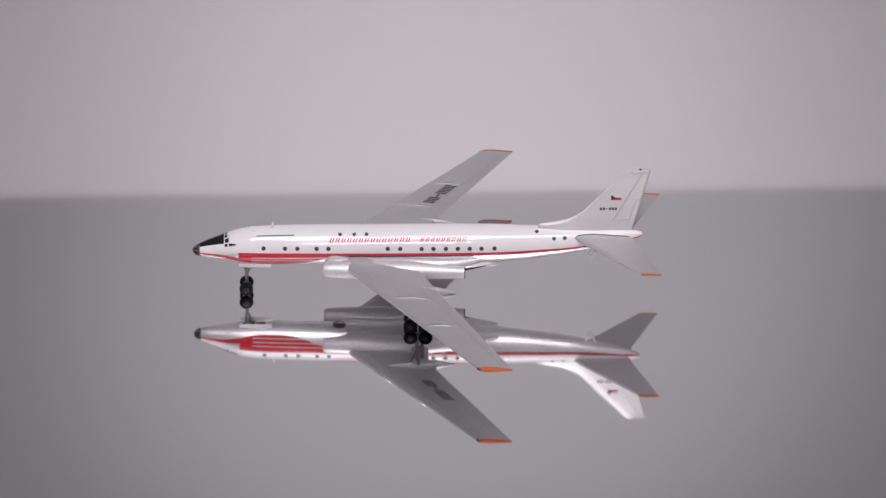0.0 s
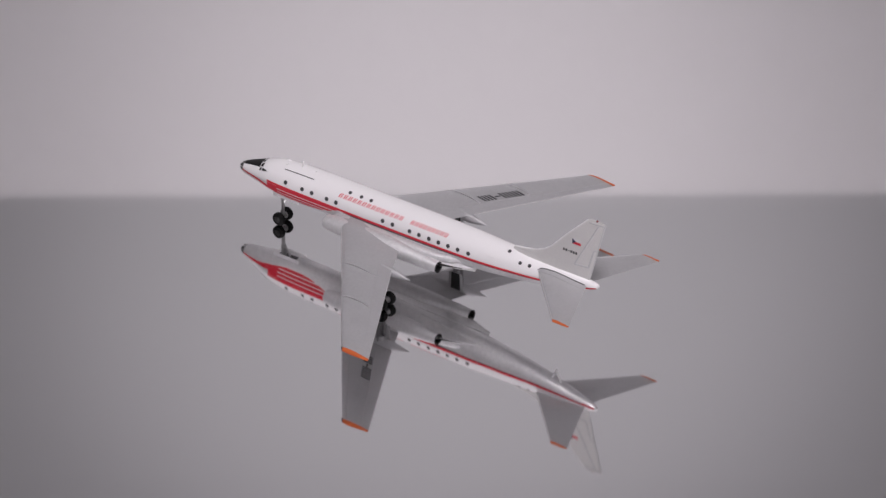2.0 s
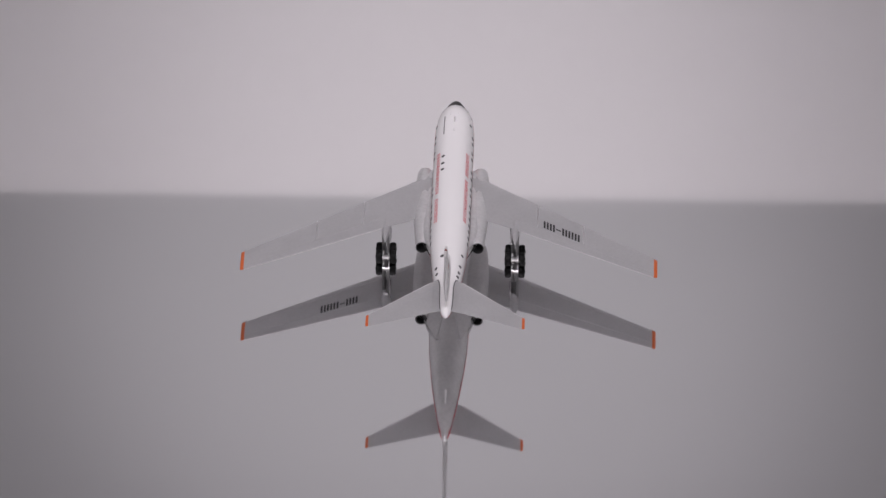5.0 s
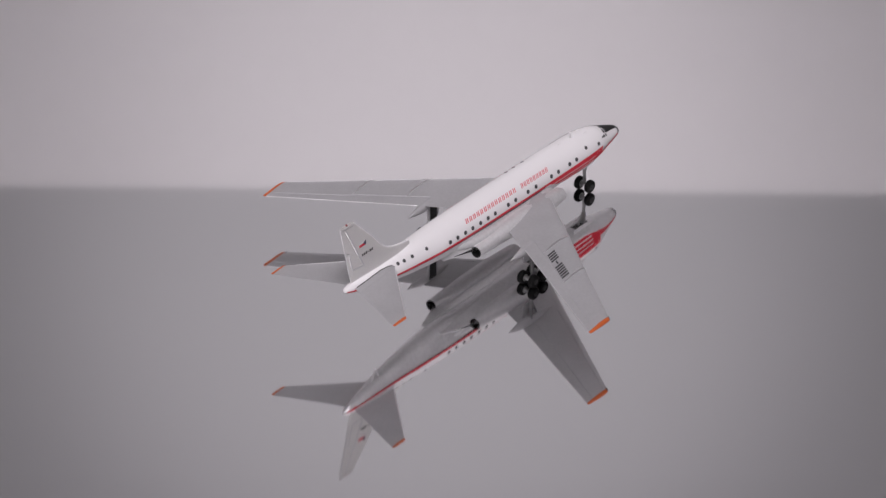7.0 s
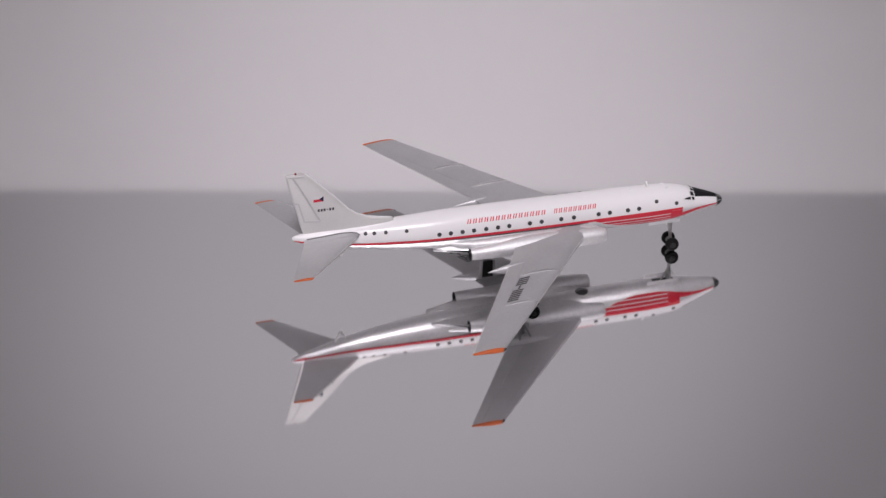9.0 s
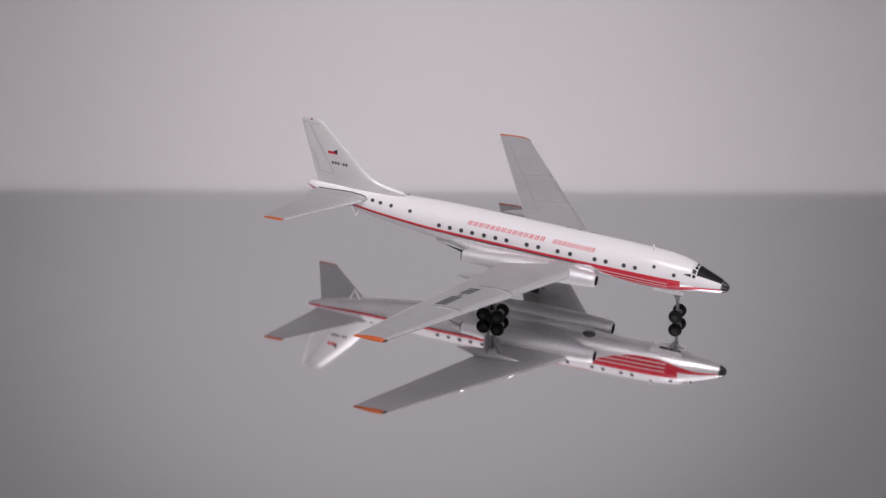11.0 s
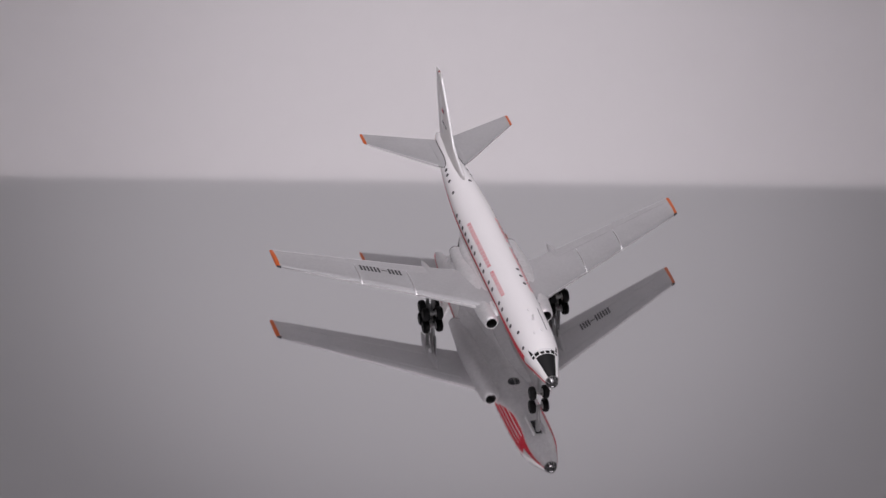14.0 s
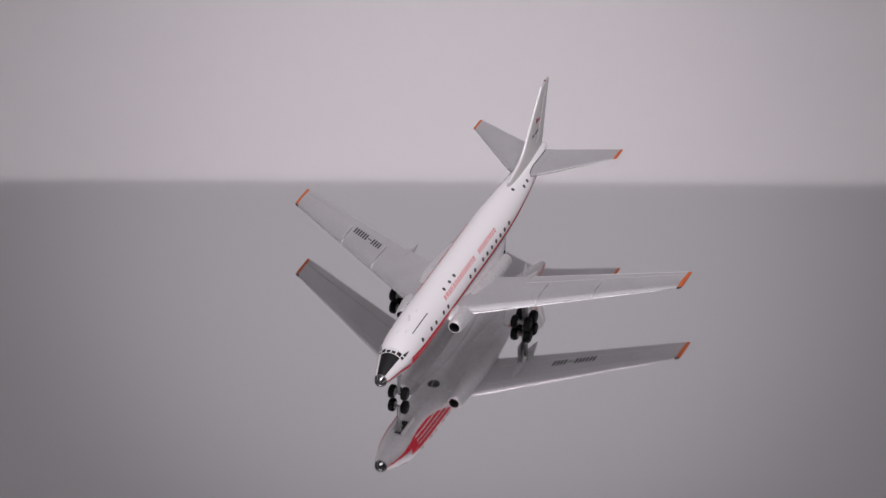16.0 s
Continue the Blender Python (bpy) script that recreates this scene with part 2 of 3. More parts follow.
BOTTOM = line([(-46.5, -1), (-20, -5), (5, -6), (15, -9), (22, -14), (26, -17), (33, -21)])
for side in (-1, 1):
    decal("stripe", -46.4, 33.2, BOTTOM, lambda x: BOTTOM(x) + 7.5 + max(0, (x - 5) * 0.12), side, RED, off=0.035, n=3, label="thin red stripe")
    decal("stripe_edge", -26.0, 33.0, lambda x: BOTTOM(x) - float(np.interp(x, [-26, -22, -4, 6, 33], [1.5, 5.5, 5.0, 2.6, 2.6])), BOTTOM, side, GREY_INK, off=0.03, n=2, label="thin dark line under the stripe")
    decal("tail_stripe", 33.0, 35.6, -32, -8, side, RED, off=0.03, n=3)
    # red flash under the nose, cut by thin pale lines
    decal("nose_stripe", -54.6, -46.3, line([(-54.6, -6), (-50, -20), (-46.3, -36)]), line([(-54.6, 4), (-50, -7), (-46.3, -16)]), side, RED, label="red cheat line")
    LOW = line([(-46.3, -34), (-44.5, -41), (-42, -46), (-39, -48), (-36, -44), (-33, -35), (-30, -21), (-28, -8), (-27.2, -3)])
    decal("flash", -46.35, -43.7, LOW, -2, side, RED, n=8)
    decal("flash_ground", -43.8, -27.9, lambda x: LOW(x) - 4.0, -1, side, WHITE, off=0.015, n=8, label="white ground of the flash")
    for k in range(4):
        hi, lo = -1 - 12.0 * k, -1 - 12.0 * k - 9.2
        inside = [x for x in np.arange(-43.7, -27.5, 0.2) if LOW(x) < hi - 0.4]
        decal("flash_band", inside[0], inside[-1], (lambda x, lo=lo, hi=hi: min(hi - 0.3, max(lo, LOW(x)))), hi, side, RED, n=4)

WIN_Z = line([(-45, 12.7), (6, 13.32), (25, 15.2)])
for u in (467, 505, 527, 561, 582, 687, 709, 747, 768, 790, 811, 832, 853, 876):
    x = (u - 825.5) / 8.69
    spot("window", x, WIN_Z(x), -1, 0.45, GREY_INK)
for x in (5.8, 3.4, 0.9, -1.5, -4.1, -6.6, -9.0, -13.4, -15.9, -20.1, -22.8, -28.1, -30.5, -34.4, -36.8):
    spot("window", x, WIN_Z(x), 1, 0.45, GREY_INK)
for x, z, s in ((14.4, 15.9, -1), (17.9, 14.95, -1), (20.1, 15.0, -1), (12.5, 14.7, 1), (16.8, 14.85, 1), (19.2, 14.9, 1), (21.0, 15.0, 1),
                (-40.7, 13.6, 1), (-45.0, 12.6, 1), (-25.7, 15.25, -1), (-22.8, 15.3, -1), (-20.3, 15.35, -1)):
    spot("window", x, z, s, 0.40, GREY_INK)

decal("antenna_wire", -42.7, -35.0, 57, 60, -1, GREY_INK, n=2)


def letters(x0, x1, count, side, lo=36, hi=49.5):
    """Airline name as slanted bars of letter size."""
    w = (x1 - x0) / count
    for k in range(count):
        a = x0 + k * w
        lean = -0.35 * side
        for f0, f1 in ((0.16, 0.37), (0.58, 0.77)):
            rows = []
            for j in range(4):
                t = j / 3
                rows.append([skin(a + w * f + lean * (t - 0.5), lo + (hi - lo) * t, side, 0.03) for f in (f0, f1)])
            part("lettering", (*mm(grid(rows)), RED), fuselage)


letters(-27.9, -11.2, 14, -1)
letters(-9.4, 0.2, 9, -1)
letters(-17.1, -0.1, 14, 1)
letters(-27.9, -18.6, 9, 1)

# aft door outline
for s in (-1,):
    for x0, x1, a, b in ((10.2, 10.3, -2, 24), (12.4, 12.5, -2, 24), (10.35, 12.35, 25.6, 27), (10.2, 10.45, 24, 26), (12.25, 12.5, 24, 26), ):
        decal("door_outline", x0, x1, a, b, s, SILVER, n=4, off=0.02)

# cockpit: black anti-glare panel and windscreen panes
GLARE = line([(-54.7, 54), (-52, 49), (-49.4, 44)])
decal("glare_panel", -54.7, -49.4, GLARE, lambda x: 180 - GLARE(x), 1, MATT_BLACK, n=13, label="matt black anti-glare panel")
decal("windscreen_frame", -49.45, -48.15, 40, 140, 1, FRAME, n=13, step=0.3, off=0.025, label="bright metal windscreen frame")
for a0, a1, xa, xb in ((47, 65, -49.2, -48.45), (71, 87, -49.3, -48.75), (93, 109, -49.3, -48.75), (115, 133, -49.2, -48.45)):
    decal("windscreen_pane", xa, xb, a0, a1, 1, BLACK, n=4, off=0.045)
for s in (-1, 1):
    decal("side_window_frame", -49.4, -46.3, line([(-49.4, 28), (-46.3, 31)]), line([(-49.4, 46), (-48.2, 44), (-46.3, 33)]), s, FRAME, n=4, off=0.025)
    decal("windscreen_pane", -48.35, -46.9, line([(-48.35, 30.5), (-46.9, 32.5)]), line([(-48.35, 42), (-46.9, 35)]), s, BLACK, n=4, off=0.045)
    decal("windscreen_pane", -49.2, -48.65, 30.5, 42.5, s, BLACK, n=4, off=0.045)
for a in (22, 66, 114, 158, 246, 294):
    decal("nose_glazing_bar", -55.5, -54.5, a - 4, a + 4, 1, METAL, n=3, step=0.3)
decal("nose_ring", -54.62, -54.38, -90, 270, 1, GUNMETAL, n=25, step=0.2, off=0.04, label="bright ring round the glazed nose")

# masts on the roof, belly dome, tail bumper
for x, y, h in ((-39.6, 0, 1.3),):
    zc, r = body(x)
    part("antenna", (*mm(rod((x, y, zc + r - 0.2), (x - 0.1 + 0.2 * h, y, zc + r + h), 0.3, 0.17, 8)), WHITE), plane)
for x, y in ((-43.6, 0.8), (-43.0, -0.8), (-35.9, 0.0)):
    zc, r = body(x)
    z = zc + math.sqrt(r * r - y * y)
    part("antenna_stub", (*mm(loft([[(x + 0.55 * k * math.cos(q * math.tau / 12), y + 0.22 * k * math.sin(q * math.tau / 12), z + h) for q in range(12)] for h, k in ((-0.1, 1), (0.12, 0.9), (0.22, 0.5))])), WHITE), plane)
zc, r = body(-26)
rings = [[(-26 + 1.45 * c * math.cos(k * math.tau / 18), 1.25 * c * math.sin(k * math.tau / 18), zc - r + 0.15 - 0.5 * s) for k in range(18)] for c, s in ((1, 0), (0.95, 0.4), (0.7, 0.8), (0.3, 1))]
dome = part("belly_dome", (*mm(loft(rings)), GREY_INK), plane, "dark grey belly dome")
ridge = [[(x, 0.16 * math.cos(q * math.tau / 6), zc - r + 0.12 - 0.62 * max(0.05, 1 - ((x + 26) / 1.5) ** 2) + 0.1 * math.sin(q * math.tau / 6)) for q in range(6)] for x in np.linspace(-27.4, -24.6, 7)]
part("dome_ridge", (*mm(loft(ridge)), GUNMETAL), dome)
zc, r = body(25.4)
tail_z = zc - r
part("tail_bumper", (*mm(merge(rod((24.4, 0, tail_z + 0.3), (25.6, 0, tail_z - 2.2), 0.21), rod((27.0, 0, tail_z + 0.8), (25.6, 0, tail_z - 2.2), 0.21))), RIM), plane)


# ---- wings ----
FOIL = [(0, 0), (0.006, 0.34), (0.04, 0.66), (0.14, 0.9), (0.32, 1.0), (0.55, 0.8), (0.8, 0.4), (1.0, 0.05),
        (1.0, -0.05), (0.8, -0.28), (0.55, -0.55), (0.32, -0.7), (0.14, -0.66), (0.04, -0.5), (0.006, -0.28)]


def foil_ring(le, te, y, z, thick, side):
    return [(le + (te - le) * u, side * y, z + v * thick / 2) for u, v in FOIL]


LE = line([(3.0, -27.2), (42.3, 2.95)])
TE = line([(3.0, -10.2), (7.5, -9.2), (13.2, -6.4), (42.3, 9.6)])
WZ = line([(3.0, 10.0), (42.3, 8.55)])
WT = line([(3.0, 2.5), (14, 2.0), (42.3, 0.95)])


def top_z(x, y):
    u = (x - LE(y)) / (TE(y) - LE(y))
    v = np.interp(u, [q[0] for q in FOIL[:8]], [q[1] for q in FOIL[:8]])
    return WZ(y) + v * WT(y) / 2


def low_z(x, y):
    u = (x - LE(y)) / (TE(y) - LE(y))
    fl = FOIL[8:][::-1]
    v = np.interp(u, [0] + [q[0] for q in fl], [0] + [q[1] for q in fl])
    return WZ(y) + v * WT(y) / 2


def wing_print(name, corners, side, mat, parent, over=True):
    """A flat print on the wing: corners in x, y."""
    sgn = 0.03 if over else -0.03
    h = top_z if over else low_z
    (ax, ay), (bx, by), (cx, cy), (dx, dy) = corners
    rows = []
    for j in range(4):
        t = j / 3
        r = []
        for i in range(4):
            s = i / 3
            x = (ax * (1 - s) + bx * s) * (1 - t) + (dx * (1 - s) + cx * s) * t
            y = (ay * (1 - s) + by * s) * (1 - t) + (dy * (1 - s) + cy * s) * t
            r.append((x, side * y, h(x, y) + sgn))
        rows.append(r)
    return part(name, (*mm(grid(rows)), mat), parent)


def make_wing(side):
    ys = list(np.linspace(3.0, 7.5, 3)) + list(np.linspace(9, 41.85, 14))
    wing = part("wing", (*mm(loft([foil_ring(LE(y), TE(y), y, WZ(y), WT(y), side) for y in ys])), WING_SILVER, True, 30), plane, "grey-silver swept wing")
    tip = [(41.85, 1), (42.2, 0.97), (42.45, 0.75), (42.56, 0.35)]
    part("wing_tip", (*mm(loft([foil_ring(LE(y) + (1 - k) * 0.5, TE(y) - (1 - k) * 0.4, y, WZ(y), WT(y) * k * 1.15, side) for y, k in tip])), ORANGE), wing, "orange tip")
    for y in (17.9, 27.4):
        le, te = LE(y), TE(y)
        xs = np.linspace(le - 0.25, le + (te - le) * 0.72, 12)
        up = [(x, top_z(max(x, le + 0.01), y)) for x in xs]
        rings = []
        for i, (x, z) in enumerate(up):
            h = 0.34 * min(1, i / 4 + 0.12) * min(1, (11 - i) / 3 + 0.05)
            rings.append([(x, side * (y - 0.19), z - 0.2), (x, side * (y + 0.19), z - 0.2), (x, side * (y + 0.1), z + h), (x, side * (y - 0.1), z + h)])
        part("wing_fence", (*mm(loft(rings)), FENCE, True, 30), wing, "thin raised fence")
    # flap hinge ridge
    rings = []
    for y in np.linspace(13.5, 41.5, 12):
        x = TE(y) - (0.22 if y > 27 else 0.26) * (TE(y) - LE(y))
        z = top_z(x, y)
        rings.append([(x - 0.1, side * y, z - 0.05), (x, side * y, z + 0.07), (x + 0.1, side * y, z - 0.05)])
    part("flap_ridge", (*mm(loft(rings)), WING_SILVER), wing)
    # brighter strips along both edges imitate the highlights there
    for name, edge, off, r in (("leading_edge", LE, 0.17, 0.2), ("trailing_edge", TE, -0.03, 0.09)):
        rings = []
        for y in np.linspace(7.6 if edge is LE else 14.0, 41.7, 16):
            k = r * WT(y) / 1.2 if edge is LE else r
            rings.append([(edge(y) + off + k * math.cos(q * math.tau / 8), side * y, WZ(y) + k * math.sin(q * math.tau / 8)) for q in range(8)])
        part(name, (*mm(loft(rings)), SILVER if edge is LE else RIDGE), wing, "bright strip along the edge")
    # raised seam behind the leading edge
    rings = []
    for y in np.linspace(8.2, 41.4, 14):
        x = LE(y) + 0.075 * (TE(y) - LE(y))
        z = top_z(x, y)
        rings.append([(x - 0.12, side * y, z - 0.05), (x, side * y, z + 0.035), (x + 0.12, side * y, z - 0.05)])
    part("edge_seam", (*mm(loft(rings)), WING_SILVER), wing)
    part("navigation_light", (*mm(rod((LE(42) - 0.12, side * 41.6, WZ(42)), (LE(42) + 0.5, side * 42.35, WZ(42)), 0.3, 0.24, 10)), GREY_INK), wing, "small dark navigation light")
    # raised seams on the underside
    for u0 in (0.16, 0.72):
        rings = []
        for y in np.linspace(9.5, 41.4, 12):
            x = LE(y) + u0 * (TE(y) - LE(y))
            z = low_z(x, y)
            rings.append([(x - 0.11, side * y, z + 0.05), (x, side * y, z - 0.08), (x + 0.11, side * y, z + 0.05)])
        part("wing_seam", (*mm(loft(rings)), WING_SILVER), wing)
    # main gear fairing
    rings = []
    for x, r in ((-17.0, 0.1), (-16.0, 0.4), (-14.0, 0.75), (-11.5, 1.02), (-8.5, 1.15), (-6, 1.0), (-3.8, 0.55), (-2.2, 0.15), (-1.8, 0.03)):
        z = 9.2 - (x + 14) * 0.045
        rings.append([(x, side * (13.3 + r * 0.85 * math.cos(k * math.tau / 16)), z + r * math.sin(k * math.tau / 16)) for k in range(16)])
    part("gear_fairing", (*mm(loft(rings)), WING_SILVER), wing, "pointed silver gear fairing")
    return wing


def registration(side, wing, over):
    """Registration as bars of letter size."""
    y0, y1 = 19.0, 26.7
    n = 6
    w = (y1 - y0) / n
    for k in range(n):
        a, b = y0 + k * w + 0.12, y0 + (k + 1) * w - 0.12
        mid = lambda y: LE(y) * 0.41 + TE(y) * 0.59
        half = 1.17 if k != 2 else 0.2
        strokes = ((a, a + 0.4), (b - 0.4, b)) if k != 2 else ((a, b),)
        for p, q in strokes:
            wing_print("registration_bar", ((mid(p) - half, p), (mid(q) - half, q), (mid(q) + half, q), (mid(p) + half, p)), side, INK, wing, over)


wing_port, wing_star = make_wing(-1), make_wing(1)
registration(1, wing_star, True)
registration(-1, wing_port, False)


# ---- engines in the wing roots ----
def make_engine(side):
    table = [(-29.2, 5.7, 9.0, 1.28, 1.26), (-28.9, 5.7, 9.0, 1.48, 1.46), (-27.5, 5.68, 9.0, 1.7, 1.64), (-24, 5.62, 9.02, 2.0, 1.84), (-18, 5.5, 9.05, 2.32, 2.0),
             (-11, 5.45, 9.05, 2.3, 1.9), (-6.5, 5.55, 8.9, 1.85, 1.6), (-3, 5.7, 8.75, 1.45, 1.4), (-0.3, 5.75, 8.7, 1.2, 1.2)]
    xs = [-29.2, -28.9] + list(np.linspace(-28.4, -0.3, 24))
    vals = hermite(xs, table)
    n = 24
    ring = lambda x, y, z, a, b: [(x, side * (y + a * math.cos(k * math.tau / n)), z + b * math.sin(k * math.tau / n)) for k in range(n)]
    rings = [ring(x, *v) for x, v in zip(xs, vals)]
    front = [ring(-29.2, 5.7, 9.0, 1.1, 1.08)]
    rear = [ring(-0.3, 5.75, 8.7, 1.05, 1.05)]
    eng = part("engine_nacelle", (*mm(loft(front + rings + rear, False)), NACELLE, True, 50), plane, "silver engine nacelle in the wing root")
    part("intake", (*mm(loft([ring(-29.2, 5.7, 9.0, 1.1, 1.08), ring(-26.5, 5.7, 9.0, 0.95, 0.95), ring(-26.4, 5.7, 9.0, 0.1, 0.1)], False)), DUCT), eng, "black intake")
    part("exhaust", (*mm(loft([ring(-0.3, 5.75, 8.7, 1.05, 1.05), ring(-2.2, 5.75, 8.7, 0.9, 0.9), ring(-2.3, 5.75, 8.7, 0.05, 0.05)], False)), DUCT), eng, "black exhaust")
    # fairing that runs from the nacelle into the belly
    fr = []
    for x, y, z, r in ((-28.4, 4.1, 9.9, 0.15), (-27.8, 4.15, 9.85, 0.6), (-26.4, 4.2, 9.8, 1.05), (-24, 4.25, 9.75, 1.3), (-20, 4.3, 9.7, 1.45), (-12, 4.35, 9.65, 1.5),
                       (-6, 4.4, 9.6, 1.5), (-2, 4.2, 9.75, 1.15), (1.5, 3.7, 10.2, 0.7), (4.0, 3.2, 10.6, 0.2)):
        fr.append([(x, side * (y + r * math.cos(k * math.tau / 16)), z + r * math.sin(k * math.tau / 16)) for k in range(16)])
    part("root_fillet", (*mm(loft(fr)), NACELLE), eng, "smooth fillet between nacelle and fuselage")
    # flat pad under the belly, drawn out to a rounded point behind the exhaust
    plain = line([(-12, 8.5), (-4, 8.75), (7.0, 8.85)])

    def low(x, y):
        zc, rad = body(x)
        return min(plain(x), zc - math.sqrt(max(0, rad * rad - y * y)) - 0.08)
    inner = [(-26, 3.0), (-23, 1.9), (-19, 1.1), (-15, 0.75), (-12, 0.7), (-8, 0.85), (-4, 1.1), (-1, 1.4), (2, 1.75), (4, 2.05), (5.6, 2.3), (6.4, 2.45)]
    outer = [(6.8, 2.6), (6.6, 2.8), (5.4, 3.15), (3.2, 3.9), (1.0, 4.65), (-0.5, 5.2), (-3, 6.0), (-12, 6.2), (-24, 5.6)]
    outline = inner + outer
    pad = [[(x, side * (y + 0.1 * (3.6 - y) * e), low(x, y) + dz) for x, y in outline] for dz, e in ((0, 0.3), (0.06, 0.1), (0.35, 0.0))]
    root = part("root_pad", (*mm(loft(pad)), SILVER, True, 40), eng, "flat pointed fairing under the belly")
    rim_path = [(x, side * y, low(x, y) + 0.05) for x, y in outline[5:-3]]
    rings = []
    for i, c in enumerate(rim_path):
        d = Vector(rim_path[min(i + 1, len(rim_path) - 1)]) - Vector(rim_path[max(i - 1, 0)])
        u = Vector((-d.y, d.x, 0)).normalized()
        rings.append([tuple(Vector(c) + 0.12 * (u * math.cos(k * math.tau / 8) + Vector((0, 0, 1)) * math.sin(k * math.tau / 8))) for k in range(8)])
    part("pad_rim", (*mm(loft(rings)), RIDGE), root, "thin raised rim")
    # solid fairing from the pad up to the fuselage side, pointed at the rear
    edge_y = line([(-4, 5.9), (-0.5, 5.1), (1.0, 4.55), (3.2, 3.8), (5.4, 3.05), (6.7, 2.5)])
    aft = []
    for x in np.linspace(-4, 6.7, 10):
        zc, rad = body(x)
        yo, zl = edge_y(x), low(x, edge_y(x))
        up = line([(-4, -20), (2, -30), (6.7, -52)])(x)
        ys, zs = rad * math.cos(radians(up)), zc + rad * math.sin(radians(up))
        aft.append([(x, side * 0.5, zc - rad + 0.5), (x, side * yo * 0.75, zl + 0.12), (x, side * yo, zl + 0.1), (x, side * (yo + 0.04), zl + 0.28),
                    (x, side * (yo * 0.55 + ys * 0.45), zl * 0.5 + zs * 0.5 + 0.06), (x, side * (ys - 0.1), zs), (x, side * 0.5, zc)])
    part("aft_fairing", (*mm(loft(aft)), SILVER, True, 40), eng, "pointed silver fairing behind the exhaust")
    # black rod imitates the shade under the fairing's edge
    part("exhaust_groove_shade", (*mm(rod((-0.7, side * 5.15, 8.98), (4.2, side * 3.6, 8.98), 0.3, 0.06, 12)), DUCT), eng, "black rod for the shade in the groove behind the exhaust")
    part("exhaust_collar", (*mm(loft([ring(x, 5.75, 8.7, r, r) for x, r in ((-0.32, 1.18), (-0.3, 1.22), (-0.16, 1.21), (-0.12, 1.16), (-0.12, 1.04), (-0.6, 1.0))], False)), DUCT), eng, "burnt black collar of the exhaust")


make_engine(-1)
make_engine(1)


# ---- tail ----
def make_tailplane(side):
    le = line([(1.0, 22.1), (3.0, 22.95), (15.6, 35.6)])
    te = line([(1.0, 33.4), (15.6, 39.7)])
    z = line([(1.0, 14.8), (15.6, 14.7)])
    th = line([(1.0, 1.0), (15.6, 0.45)])
    ys = np.linspace(1.0, 15.4, 8)
    tp = part("tailplane", (*mm(loft([foil_ring(le(y), te(y), y, z(y), th(y), side) for y in ys])), WING_SILVER, True, 30), plane, "grey-silver tailplane")
    collar = [foil_ring(le(max(y, 1.0)) - e, te(y) + e * 0.5, y, z(y), 1.0 + 1.1 * e, side) for y, e in ((1.0, 0.25), (2.2, 0.25), (2.6, 0.2), (2.8, 0.05))]
    part("root_fairing", (*mm(loft(collar)), WING_SILVER), tp, "rounded root fairing")
    # dark line where the fairing meets the fuselage, for the joint and its shadow
    joint = []
    for u in np.linspace(0.0, 0.97, 22):
        x = 22.15 + u * (33.5 - 22.15)
        zc, r = body(x)
        h = z(2) + 0.05 + 0.5 * 1.25 * float(np.interp(u, [q[0] for q in FOIL[:8]], [q[1] for q in FOIL[:8]]))
        y = math.sqrt(max(0.1, r * r - (h - zc) ** 2))
        joint.append([(x, side * (y + 0.02 + 0.1 * math.cos(q * math.tau / 8)), h + 0.11 * math.sin(q * math.tau / 8)) for q in range(8)])
    part("root_joint_shade", (*mm(loft(joint)), GREY_INK), tp, "dark line of joint and shadow round the root")
    tip = [(15.4, 1), (15.65, 0.95), (15.85, 0.7), (15.95, 0.3)]
    part("tailplane_tip", (*mm(loft([foil_ring(le(y) + (1 - k) * 0.4, te(y) - (1 - k) * 0.3, y, z(y), th(y) * k * 1.15, side) for y, k in tip])), ORANGE), tp, "orange tip")
    # brighter strip imitates the highlight on the leading edge
    rings = []
    for y in np.linspace(3.2, 15.3, 8):
        k = 0.3 * th(y)
        rings.append([(le(y) + 0.1 + k * math.cos(q * math.tau / 8), side * y, z(y) + k * math.sin(q * math.tau / 8)) for q in range(8)])
    part("leading_edge", (*mm(loft(rings)), SILVER), tp, "bright strip along the edge")


make_tailplane(-1)
make_tailplane(1)

FLE = line([(15.8, 14.2), (16.9, 14.8), (17.4, 17.6), (18.0, 20.2), (18.9, 22.2), (20.3, 24.0), (24.2, 27.4), (30.2, 33.2)])
FTE = line([(14.6, 33.2), (16.6, 33.9), (30.2, 37.3)])
FTH = line([(15, 1.5), (18, 1.1), (30.2, 0.55)])
frings = []
for z in (15.6, 16.4, 16.9, 17.2, 17.6, 18.0, 18.5, 19.1, 20.3, 22, 24.2, 26, 28, 29.6, 30.0, 30.2):
    le, te = FLE(z), FTE(z)
    k = 1 if z < 30 else 0.75
    frings.append([(le + (te - le) * u + (0.3 if z > 30.1 and u < 0.2 else 0), v * FTH(z) * k / 2, z) for u, v in
                   [(0, 0), (0.02, 0.4), (0.08, 0.75), (0.25, 1.0), (0.6, 0.85), (1, 0.18), (1, -0.18), (0.6, -0.85), (0.25, -1), (0.08, -0.75), (0.02, -0.4)]])
fin = part("fin", (*mm(loft(frings)), FIN_PAINT, True, 40), plane, "silver tail fin with swept leading edge")


def fin_y(x, z):
    u = (x - FLE(z)) / (FTE(z) - FLE(z))
    return np.interp(u, [0, 0.02, 0.08, 0.25, 0.6, 1], [0, 0.4, 0.75, 1, 0.85, 0.18]) * FTH(z) / 2


